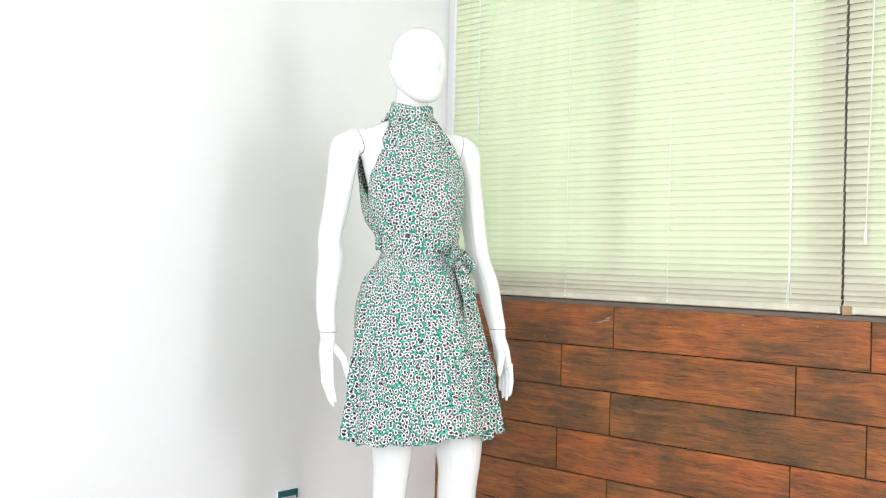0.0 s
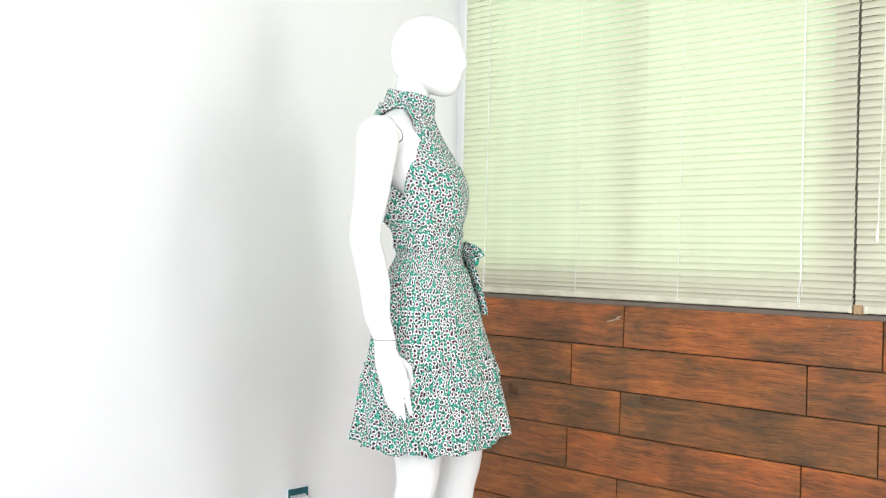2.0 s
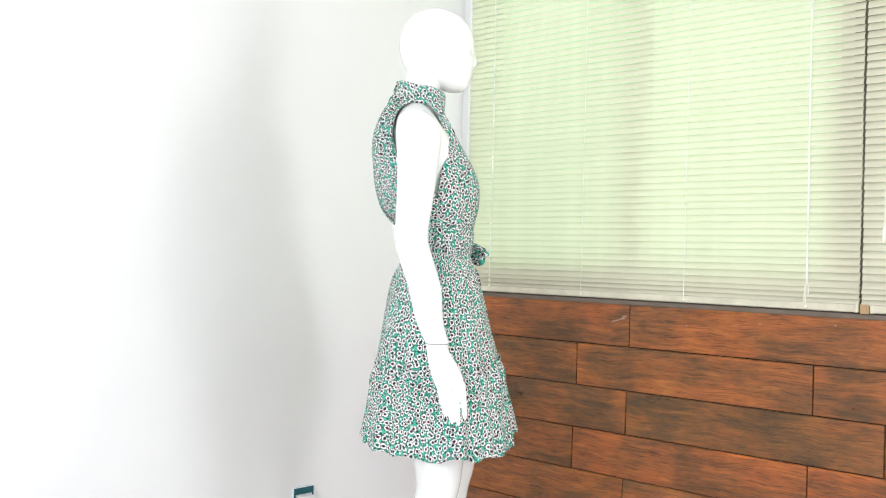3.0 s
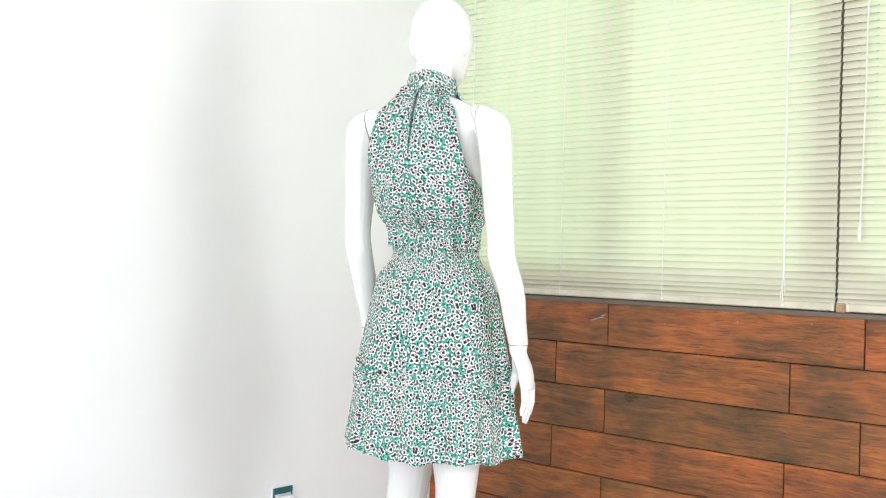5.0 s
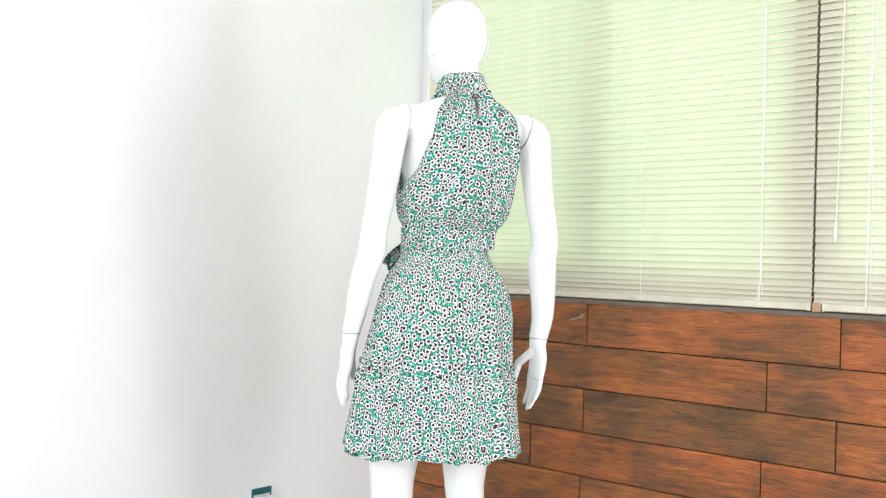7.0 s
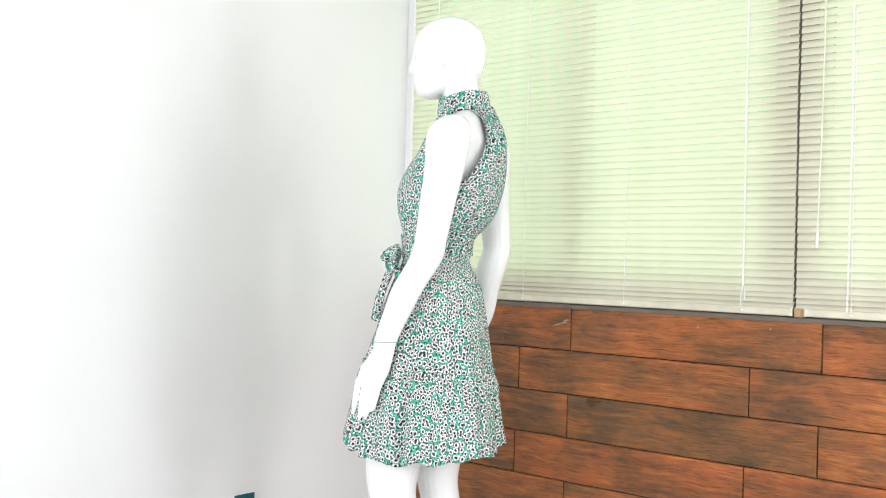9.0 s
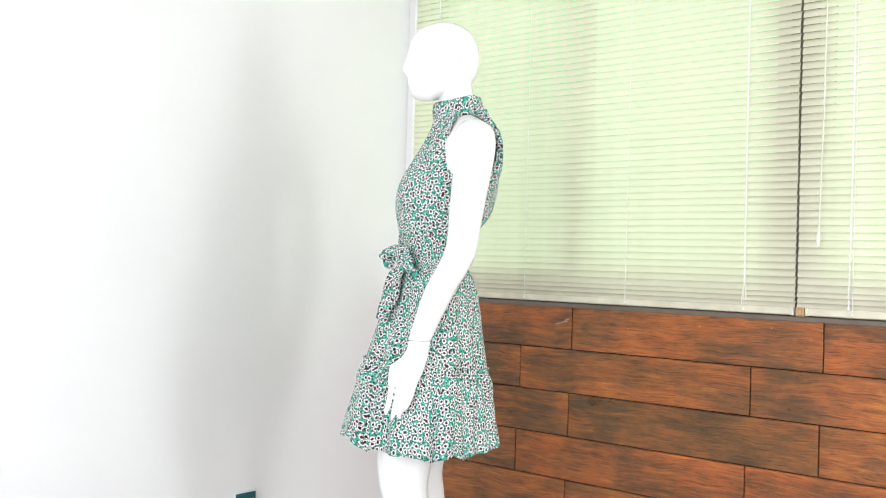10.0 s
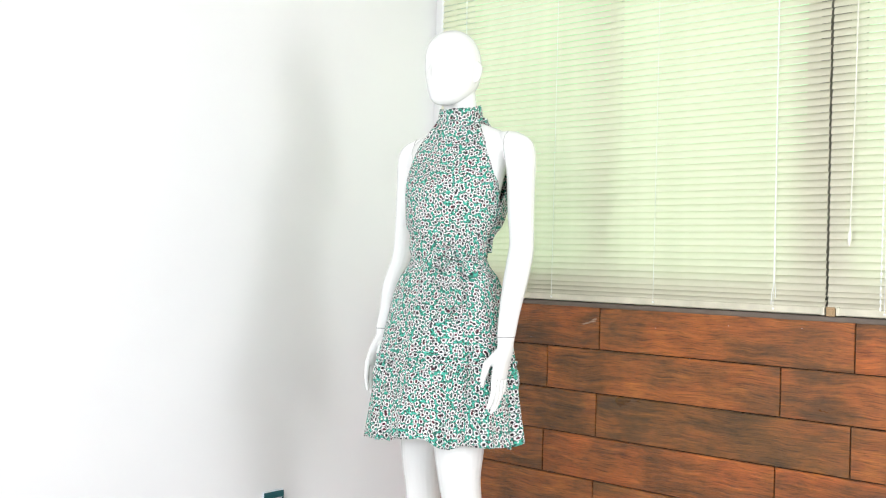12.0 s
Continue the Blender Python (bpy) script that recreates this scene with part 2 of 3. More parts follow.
def structure():
    def wall(name, label, *dims):
        tagged(part(name, boxes(*dims), PAINT), label, "wall", "", "structure")
    tagged(part("floor", boxes((XW - 0.15, XE + 0.15, YS - 0.15, YN + 0.2, -0.12, 0)), FLOOR), "plain pale floor of the room", "floor", "", "structure")
    tagged(part("ceiling", boxes((XW - 0.15, XE + 0.15, YS - 0.15, YN + 0.2, TOP, TOP + 0.12)), CEIL), "plain white painted ceiling", "ceiling", "", "structure")
    wall("wall_west", "smooth white painted side wall", (XW - 0.15, XW, YS - 0.15, YN + 0.2, 0, TOP))
    # unseen wall; its opening is made up to hold the lamp behind the camera
    wall("wall_south", "unseen white painted wall with a wide opening added for the south lamp", (XW, -1.55, YS - 0.15, YS, 0, TOP), (1.15, XE, YS - 0.15, YS, 0, TOP),
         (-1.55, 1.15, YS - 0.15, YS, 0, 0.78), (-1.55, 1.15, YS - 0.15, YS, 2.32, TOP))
    # unseen wall; its opening is made up to hold the east lamp
    wall("wall_east", "unseen white painted wall with an opening added for the east lamp", (XE, XE + 0.15, YS - 0.15, 1.78, 0, TOP), (XE, XE + 0.15, 2.62, YN + 0.2, 0, TOP),
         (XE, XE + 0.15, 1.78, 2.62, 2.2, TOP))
    wall("wall_north", "window wall, painted above and around the window", (XW, XE, YN, YN + 0.2, 0, SILL_Z - 0.012), (XW, XE, YN, YN + 0.2, HEAD_Z, TOP),
         (XW, WIN_L, YN, YN + 0.2, SILL_Z - 0.012, HEAD_Z), (WIN_R, XE, YN, YN + 0.2, SILL_Z - 0.012, HEAD_Z))


def cladding():
    """Wood-look planks in a running bond below the window, with recessed dark joints."""
    tagged(part("grout_bed", boxes((XW, XE, YN - 0.012, YN - 0.001, 0, SILL_Z - 0.014)), GROUT), "dark grout behind wood-look wall planks", "wall cladding", "", "structure")
    bed = bpy.data.objects["grout_bed"]
    cache = {}
    gap = 0.0035
    rng = random.Random(4)
    k, top = 0, SILL_Z + 0.006 - 0.012
    while top > 0.02:
        low = max(top - ROW, 0.0)
        x = JOINTS[k] - 2 * LENGTH
        while x < XE:
            a, b = max(x, XW), min(x + LENGTH, XE)
            if b - a > 0.02:
                w, h = round(b - a - gap, 4), round(top - low - gap, 4)
                if (w, h) not in cache:
                    bm = bmesh.new()
                    box(bm, -w / 2, w / 2, -0.006, 0.006, -h / 2, h / 2)
                    es = [e for e in bm.edges if all(v.co.y < 0 for v in e.verts)]
                    bmesh.ops.bevel(bm, geom=es, offset=0.0022, segments=2, profile=0.5, affect="EDGES")
                    cache[w, h] = mesh_of(bm, WOOD)
                ob = new("plank", cache[w, h])
                ob.location = ((a + b) / 2, YN - 0.0135 - rng.uniform(0, 0.0012), (top + low) / 2)
                ob.parent = bed
            x += LENGTH
        top -= ROW
        k += 1


def plank_flaws():
    """A splintered chip beside a joint and small drops of white paint on the planks and sill."""
    bed = bpy.data.objects["grout_bed"]
    y = YN - 0.0195
    for x, z, length, rise in ((-1.915, 0.868, 0.034, 0.007), (-1.888, 0.876, 0.030, 0.004), (-1.880, 0.884, 0.022, 0.005)):
        bm = bmesh.new()
        tube(bm, [(x - length / 2, y - 0.0003, z - rise / 2), (x - length / 6, y - 0.0010, z - rise / 5), (x + length / 5, y - 0.0012, z + rise / 3), (x + length / 2, y - 0.0003, z + rise / 2)],
             [0.0008, 0.0026, 0.0030, 0.0008], 6)
        part("splinter", bm, CHIP, bed, "pale splintered chip")
    drop = bmesh.new()
    bmesh.ops.create_icosphere(drop, subdivisions=1, radius=0.0013, matrix=Matrix.Diagonal((1.25, 0.5, 1, 1)))
    mesh = mesh_of(drop, WHITE)
    for x, z in ((-1.633, 0.775), (-1.512, 0.777), (-1.380, 0.894), (-1.637, 0.870), (-1.144, 0.902), (-2.155, 0.803), (-1.753, 0.639)):
        ob = new("paint_drop", mesh)
        ob.location, ob.parent = (x, y, z), bed


def window():
    sill = part("window_sill", boxes((XW + 0.002, WIN_R, YN - 0.024, YN + 0.2, SILL_Z - 0.012, SILL_Z + 0.004), bevel=0.003), SILL)
    tagged(sill, "narrow dark stone sill above the planks", "window sill", "", "structure")
    # strip added where daylight shows between blind and wall; its white is that light
    gap_strip = part("gap_light_strip", boxes((-2.651, -2.638, YN - 0.012, YN + 0.07, SILL_Z + 0.005, HEAD_Z), bevel=0.002), GAP_WHITE)
    tagged(gap_strip, "slim white upright strip in place of the daylight gap beside the blind", "trim", "", "structure")
    post = part("window_post", boxes((PIER_L, PIER_R, YN + 0.022, YN + 0.19, SILL_Z + 0.005, HEAD_Z), bevel=0.003), POST)
    tagged(post, "dark bronze post between the two windows", "window post", "", "structure")
    y0, y1, z0 = YN + 0.03, YN + 0.09, SILL_Z + 0.004
    for name, left, right, middle in (("window_1", WIN_L, PIER_L, -1.866), ("window_2", PIER_R, WIN_R, -0.60)):
        top = tagged(new(name), "aluminium sliding window with bright garden light behind", "window", "", "structure")
        part("window_frame", boxes((left, right, y0, y1, z0, z0 + 0.06), (left, right, y0, y1, HEAD_Z - 0.05, HEAD_Z),
                                   (left, left + 0.01, y0, y1, z0 + 0.06, HEAD_Z - 0.05), (right - 0.02, right, y0, y1, z0 + 0.06, HEAD_Z - 0.05), bevel=0.003), ALU, top)
        for a, b, y in ((left + 0.012, middle + 0.03, y0 + 0.006), (middle - 0.03, right - 0.022, y0 + 0.034)):
            q0, q1 = z0 + 0.062, HEAD_Z - 0.052
            f = part("sash", boxes((a, a + 0.024, y, y + 0.024, q0, q1), (b - 0.032, b, y, y + 0.024, q0, q1),
                                   (a + 0.024, b - 0.032, y, y + 0.024, q0, q0 + 0.055), (a + 0.024, b - 0.032, y, y + 0.024, q1 - 0.045, q1)), ALU, top)
            g = part("pane", boxes((a + 0.024, b - 0.032, y + 0.010, y + 0.015, q0 + 0.055, q1 - 0.045)), GLASS, f)
            g.visible_shadow = False
    bm = bmesh.new()
    bmesh.ops.create_grid(bm, x_segments=1, y_segments=1, size=1, matrix=pose(-1.5, YN + 1.6, 1.7, 90, 0, 0) @ Matrix.Diagonal((4.0, 2.4, 1, 1)))
    tagged(part("backdrop", bm, OUTSIDE), "bright sunlit green garden far outside the window", "backdrop", "", "structure")


PITCH = 0.0222


def blind(name, x0, x1, label, ladders, wand=None, chain=None, lift=None, inset=0.0, seed=1):
    rng = random.Random(seed)
    thing = tagged(new(name), label, "blind", "venetian blinds")
    thing.location = ((x0 + x1) / 2, YN - 0.018, SILL_Z + 0.008)
    cx, half, y = (x0 + x1) / 2, (x1 - x0) / 2, 0.0
    bottom = part("bottom_rail", boxes((-half + 0.004 + inset, half - 0.004, -0.012, 0.012, 0.0, 0.024), bevel=0.004), RAIL, thing, "cream metal bottom rail")
    for s in (-1, 1):
        ex = s * (half - 0.007) + (inset if s < 0 else 0)
        part("end_cap", boxes((ex - 0.006, ex + 0.006, -0.0135, 0.0135, -0.001, 0.025), bevel=0.003), RAIL, bottom)
    part("head_rail", boxes((-half, half, -0.02, 0.02, HEAD_Z - SILL_Z - 0.06, HEAD_Z - SILL_Z - 0.014), bevel=0.003), RAIL, thing)
    bm = bmesh.new()
    n, wide = 5, 0.025
    prev = None
    for i in range(n + 1):
        u = (i / n - 0.5) * wide
        crown = 0.0032 * (1 - (2 * i / n - 1) ** 2)
        row = [bm.verts.new((s * (half - 0.001), u, crown)) for s in (-1, 1)]
        if prev:
            bm.faces.new((prev[0], prev[1], row[1], row[0]))
        prev = row
    slat = mesh_of(bm, SLAT, True)
    z = 0.032
    k = 0
    while z < HEAD_Z - SILL_Z - 0.075:
        ob = new("slat", slat)
        ob.parent = thing
        tilt = 67.5 + rng.uniform(-0.5, 0.5) if k > 2 else 56
        ob.matrix_basis = pose(rng.uniform(-0.0008, 0.0008), rng.uniform(-0.0008, 0.0008), z, tilt, rng.uniform(-0.02, 0.02), 0)
        z += PITCH if k > 2 else 0.0165
        k += 1
    for x in ladders:
        bm = bmesh.new()
        for dy in (-0.0125, 0.0125):
            tube(bm, [(x - cx, dy, 0.018), (x - cx + 0.001, dy, 0.7), (x - cx, dy, HEAD_Z - SILL_Z - 0.06)], 0.0009, 5)
        part("ladder_cord", bm, CORD, thing)
        b2 = bmesh.new()
        bmesh.ops.create_uvsphere(b2, u_segments=8, v_segments=6, radius=0.004, matrix=Matrix.Translation((x - cx, -0.012, 0.011)))
        part("rail_plug", b2, CORD, bottom)
    if lift:
        bm = bmesh.new()
        x = lift - cx
        tube(bm, [(x - 0.002, -0.020, HEAD_Z - SILL_Z - 0.05), (x + 0.001, -0.021, 0.6), (x + 0.003, -0.021, 0.095)], 0.0021, 6)
        tube(bm, [(x + 0.003, -0.021, 0.097), (x - 0.004, -0.020, 0.06), (x - 0.008, -0.016, 0.022)], 0.0012, 5)
        tube(bm, [(x + 0.003, -0.021, 0.097), (x + 0.007, -0.020, 0.07), (x + 0.006, -0.016, 0.045)], 0.0012, 5)
        part("lift_cord", bm, CORD, thing, "white twisted lift cord")
    if wand:
        bm = bmesh.new()
        tube(bm, [(wand - cx + 0.004, -0.026, HEAD_Z - SILL_Z - 0.04), (wand - cx - 0.002, -0.030, 0.6), (wand - cx - 0.008, -0.034, 0.25)], [0.0019, 0.0019, 0.0019], 6)
        tube(bm, [(wand - cx - 0.008, -0.034, 0.25), (wand - cx - 0.009, -0.034, 0.24), (wand - cx - 0.0095, -0.034, 0.215), (wand - cx - 0.0095, -0.034, 0.205)], [0.003, 0.0052, 0.0052, 0.003], 8)
        part("tilt_wand", bm, CLEAR, thing, "clear plastic tilt wand")
    if chain:
        bm = bmesh.new()
        z = 0.02
        while z < HEAD_Z - SILL_Z - 0.06:
            x = chain - cx + 0.004 * math.sin(z * 3)
            tube(bm, [(x, -0.028, z), (x, -0.028, z + 0.004), (x, -0.028, z + 0.009), (x, -0.028, z + 0.013)], [0.0012, 0.0030, 0.0030, 0.0012], 6)
            tube(bm, [(x, -0.028, z + 0.012), (x, -0.028, z + 0.021)], 0.0012, 4)
            z += 0.020
        part("bead_chain", bm, CORD, thing, "white bead pull chain")
    return thing


structure()
cladding()
plank_flaws()
window()
blind("venetian_blind", -2.632, -1.074, "cream venetian blind with tilted slats and bead chain over the window", (-2.060, -1.645, -1.231), chain=-2.485, lift=-1.228, seed=2)
blind("venetian_blind", -1.0688, -0.17, "neighbouring cream venetian blind with clear tilt wand", (-0.905, -0.55, -0.28), wand=-0.990, chain=-0.912, inset=0.026, seed=5)

bracket = part("blind_bracket", boxes((-1.071, -1.045, YN - 0.026, YN + 0.008, SILL_Z + 0.0045, SILL_Z + 0.032), (-1.066, -1.050, YN - 0.030, YN - 0.0265, SILL_Z + 0.008, SILL_Z + 0.026), bevel=0.0015), CLIP)
tagged(bracket, "small tan plastic blind bracket standing on the sill", "bracket")


def wall_socket():
    thing = tagged(new("wall_socket"), "white wall socket plate with a dark teal upper band", "socket")
    thing.location = (XW, 2.146, 0.222)
    part("plate", boxes((0.0, 0.009, -0.046, 0.046, -0.075, 0.042), bevel=0.003), WHITE, thing)
    part("band", boxes((0.009, 0.013, -0.0425, 0.0425, 0.016, 0.0385), (0.009, 0.013, -0.0425, -0.0355, -0.07, 0.0155), (0.009, 0.013, 0.037, 0.0425, -0.07, 0.0155), bevel=0.001), TEAL, thing, "dark teal band")
    part("cover", boxes((0.009, 0.042, -0.034, 0.035, -0.06, 0.012), bevel=0.009), WHITE, thing, "bulging white socket cover")


wall_socket()

# ---- mannequin and dress; front is -y, its left is +x, heights from the floor ----


def oval(bm, z, front, back, half, n=28, x=0.0, power=1.0):
    cy, ry = -(front + back) / 2, (front - back) / 2
    ring = []
    for k in range(n):
        a = 2 * math.pi * k / n
        s, c = math.sin(a), -math.cos(a)
        ring.append(bm.verts.new((x + half * math.copysign(abs(s) ** power, s), cy + ry * math.copysign(abs(c) ** power, c), z)))
    return ring


HEAD = [(1.543, 0.046, 0.012, 0.014), (1.548, 0.058, -0.004, 0.028), (1.560, 0.070, -0.03, 0.043), (1.580, 0.077, -0.075, 0.056), (1.605, 0.081, -0.112, 0.067),
        (1.635, 0.084, -0.124, 0.075), (1.665, 0.084, -0.129, 0.0775), (1.70, 0.082, -0.126, 0.076), (1.73, 0.070, -0.114, 0.068),
        (1.755, 0.046, -0.092, 0.052), (1.770, 0.014, -0.062, 0.032), (1.777, -0.012, -0.034, 0.010)]
NECK = [(1.44, 0.000, -0.15, 0.11), (1.475, -0.005, -0.142, 0.078), (1.50, -0.012, -0.136, 0.060), (1.54, -0.012, -0.122, 0.052), (1.58, -0.006, -0.110, 0.050), (1.62, 0.0, -0.105, 0.050)]
TORSO = [(0.84, 0.105, -0.12, 0.165), (0.92, 0.10, -0.125, 0.168), (1.0, 0.085, -0.105, 0.15), (1.08, 0.072, -0.082, 0.122), (1.13, 0.070, -0.078, 0.112), (1.20, 0.078, -0.10, 0.122),
         (1.27, 0.085, -0.140, 0.146), (1.33, 0.070, -0.160, 0.154), (1.38, 0.036, -0.172, 0.160), (1.41, 0.012, -0.168, 0.178), (1.437, -0.014, -0.158, 0.180), (1.460, -0.030, -0.148, 0.156), (1.480, -0.040, -0.138, 0.112), (1.498, -0.05, -0.122, 0.066)]


def loft(bm, table, n=28, steps=3, power=1.0, x=0.0):
    zs = []
    for r0, r1 in zip(table, table[1:]):
        zs += [r0[0] + (r1[0] - r0[0]) * i / steps for i in range(steps)]
    zs.append(table[-1][0])
    rings = [oval(bm, z, *spline(table, z), n=n, power=power, x=x) for z in zs]
    skin(bm, rings)
    return rings


def limb(bm, table, n=18, steps=4):
    """Horizontal ovals along a limb; rows (z, x, forward, half width, half depth), in rising z."""
    zs = []
    for r0, r1 in zip(table, table[1:]):
        zs += [r0[0] + (r1[0] - r0[0]) * i / steps for i in range(steps)]
    zs.append(table[-1][0])
    rings = []
    for z in zs:
        x, f, hx, hy = spline(table, z)
        rings.append([bm.verts.new((x + hx * math.sin(2 * math.pi * k / n), -f - hy * math.cos(2 * math.pi * k / n), z)) for k in range(n)])
    skin(bm, rings)


def arm(bm, s, shoulder, elbow, wrist, tip):
    """One arm and hand; s is its side, the others (forward, out)."""
    fs, fe, fw, ft = shoulder[0], elbow[0], wrist[0], tip[0]
    os_, oe, ow, ot = shoulder[1], elbow[1], wrist[1], tip[1]
    limb(bm, [(0.862, s * ow, fw, 0.0245, 0.031), (0.92, s * (ow - 0.003), fw - 0.022, 0.028, 0.036), (1.0, s * (ow * 0.6 + oe * 0.4), fw * 0.5 + fe * 0.5, 0.033, 0.043),
              (1.08, s * oe, fe + 0.01, 0.036, 0.045), (1.13, s * oe, fe - 0.002, 0.0345, 0.043), (1.22, s * (oe * 0.6 + os_ * 0.4), fe * 0.6 + fs * 0.4, 0.037, 0.048),
              (1.32, s * (oe * 0.25 + os_ * 0.75), fs * 0.85 + fe * 0.15, 0.039, 0.054), (1.39, s * os_, fs, 0.043, 0.060), (1.425, s * (os_ - 0.008), fs - 0.002, 0.044, 0.056),
              (1.447, s * (os_ - 0.022), fs - 0.004, 0.041, 0.046), (1.464, s * (os_ - 0.040), fs - 0.005, 0.028, 0.028)])
    # hand: palm, four fingers and a thumb, below a thin wrist joint
    limb(bm, [(0.745, s * (ot - 0.004), fw * 0.35 + ft * 0.65, 0.013, 0.036), (0.775, s * (ot - 0.006), fw * 0.5 + ft * 0.5, 0.016, 0.041), (0.81, s * (ow * 0.5 + ot * 0.5), fw * 0.75 + ft * 0.25, 0.018, 0.037),
              (0.84, s * ow, fw * 0.95 + ft * 0.05, 0.021, 0.030), (0.859, s * ow, fw, 0.0235, 0.030)], 14, 3)
    mid = fw * 0.35 + ft * 0.65
    for i, (df, length) in enumerate(((0.030, 0.085), (0.010, 0.10), (-0.010, 0.095), (-0.030, 0.074))):
        f0 = mid + df
        f1 = ft + df * 0.85
        tube(bm, [(s * (ot - 0.004), -f0, 0.760), (s * (ot - 0.004), -(f0 * 0.55 + f1 * 0.45), 0.750 - length * 0.5), (s * (ot - 0.012), -(f0 * 0.2 + f1 * 0.8), 0.750 - length * 0.85), (s * (ot - 0.016), -f1, 0.750 - length)],
             [0.0090, 0.0082, 0.0072, 0.0035], 8)
    tube(bm, [(s * (ow - 0.008), -(fw + 0.012), 0.825), (s * (ow - 0.026), -(mid + 0.026), 0.785), (s * (ow - 0.034), -(mid + 0.030), 0.748), (s * (ow - 0.036), -(mid + 0.030), 0.725)],
         [0.013, 0.0125, 0.010, 0.004], 8)


def mannequin():
    bm = bmesh.new()
    rings = loft(bm, HEAD, 32, 3)
    for ring in rings:
        for v in ring:
            # brow, nose and lips, softly
            f = -v.co.y
            if f > 0.04:
                e = math.exp(-(v.co.x / 0.012) ** 2)
                v.co.y -= 0.014 * e * math.exp(-((v.co.z - 1.630) / 0.016) ** 2) + 0.006 * e * math.exp(-((v.co.z - 1.655) / 0.02) ** 2)
                v.co.y += 0.006 * math.exp(-((abs(v.co.x) - 0.03) / 0.014) ** 2) * math.exp(-((v.co.z - 1.658) / 0.012) ** 2)
                v.co.y -= 0.004 * math.exp(-(v.co.x / 0.02) ** 2) * math.exp(-((v.co.z - 1.592) / 0.008) ** 2)
    for s in (-1, 1):
        limb(bm, [(1.615, s * 0.072, -0.032, 0.004, 0.006), (1.628, s * 0.078, -0.034, 0.007, 0.012), (1.65, s * 0.081, -0.038, 0.008, 0.017), (1.668, s * 0.080, -0.040, 0.007, 0.014), (1.676, s * 0.077, -0.040, 0.003, 0.006)], 10, 2)
    loft(bm, NECK, 28, 3)
    loft(bm, TORSO, 44, 3, 0.97)
    for s, fwd, inward, girth in ((1, 0.075, 0.002, 1.0), (-1, -0.005, 0.006, 0.9)):
        leg = [(0.0, 0.10, fwd + 0.07, 0.036, 0.10), (0.03, 0.10, fwd + 0.06, 0.040, 0.11), (0.06, 0.098, fwd + 0.02, 0.036, 0.075), (0.10, 0.096, fwd - 0.005, 0.032, 0.045), (0.20, 0.096, fwd - 0.012, 0.042, 0.052),
               (0.30, 0.097, fwd - 0.016, 0.054, 0.063), (0.39, 0.097, fwd - 0.008, 0.057, 0.064), (0.45, 0.096, fwd + 0.003, 0.060, 0.068), (0.52, 0.094, fwd + 0.002, 0.069, 0.078),
               (0.62, 0.090, fwd * 0.9, 0.076, 0.088), (0.75, 0.084, fwd * 0.6, 0.081, 0.097), (0.86, 0.080, fwd * 0.25, 0.082, 0.10)]
        limb(bm, [(z, s * (x - inward), f, hx * girth, hy * girth) for z, x, f, hx, hy in leg], 22, 4)
    arm(bm, 1, (-0.078, 0.202), (-0.045, 0.225), (0.065, 0.236), (0.125, 0.242))
    arm(bm, -1, (-0.108, 0.204), (-0.125, 0.242), (-0.058, 0.274), (-0.005, 0.295))
    ob = new("mannequin", mesh_of(bm, GLOSS, True))
    rm = ob.modifiers.new("one_body", "REMESH")
    rm.mode, rm.voxel_size, rm.use_smooth_shade = "VOXEL", 0.0026, True
    sm = ob.modifiers.new("soften", "SMOOTH")
    sm.iterations, sm.factor = 3, 0.5
    return tagged(ob, "glossy white female shop mannequin standing on the floor", "mannequin")


def cloth(name, rows, parent, label="", thick=0.0016, wrap=0.0):
    """A sheet of cloth from rows of points, with its print laid by length along rows and columns; open edges."""
    bm = bmesh.new()
    uv = bm.loops.layers.uv.new("UVMap")
    grid = [[bm.verts.new(p) for p in row] for row in rows]
    n = len(rows[0])
    mid = n // 2
    us, vs = [], []
    for i, row in enumerate(rows):
        acc = [0.0]
        for a, b in zip(row, row[1:]):
            acc.append(acc[-1] + (Vector(b) - Vector(a)).length)
        us.append([(k / (n - 1) - 0.5) * wrap for k in range(n)] if wrap else [u - acc[mid] for u in acc])
        vs.append((vs[-1] + (Vector(row[mid]) - Vector(rows[i - 1][mid])).length) if i else Vector(row[mid]).z)
    off = (sum(ord(c) for c in name) % 17) * 0.173
    for i in range(len(rows) - 1):
        for k in range(n - 1):
            f = bm.faces.new((grid[i][k], grid[i][k + 1], grid[i + 1][k + 1], grid[i + 1][k]))
            for lp, (p, q) in zip(f.loops, ((i, k), (i, k + 1), (i + 1, k + 1), (i + 1, k))):
                lp[uv].uv = (us[p][q] + off, vs[p] + off)
    ob = part(name, bm, FABRIC, parent, label, True)
    sol = ob.modifiers.new("thickness", "SOLIDIFY")
    sol.thickness, sol.offset = thick, 0.0
    return ob


# rows (height, front, back, half width) of the dress
FRONT_EDGE = [(1.10, -0.01), (1.24, -0.04), (1.265, -0.042), (1.30, -0.036), (1.35, -0.024), (1.42, -0.022), (1.48, -0.045), (1.52, -0.075)]
BACK_EDGE = [(1.10, -0.01), (1.24, -0.04), (1.265, -0.066), (1.29, -0.105), (1.32, -0.132), (1.38, -0.160), (1.44, -0.158), (1.48, -0.135), (1.51, -0.085)]
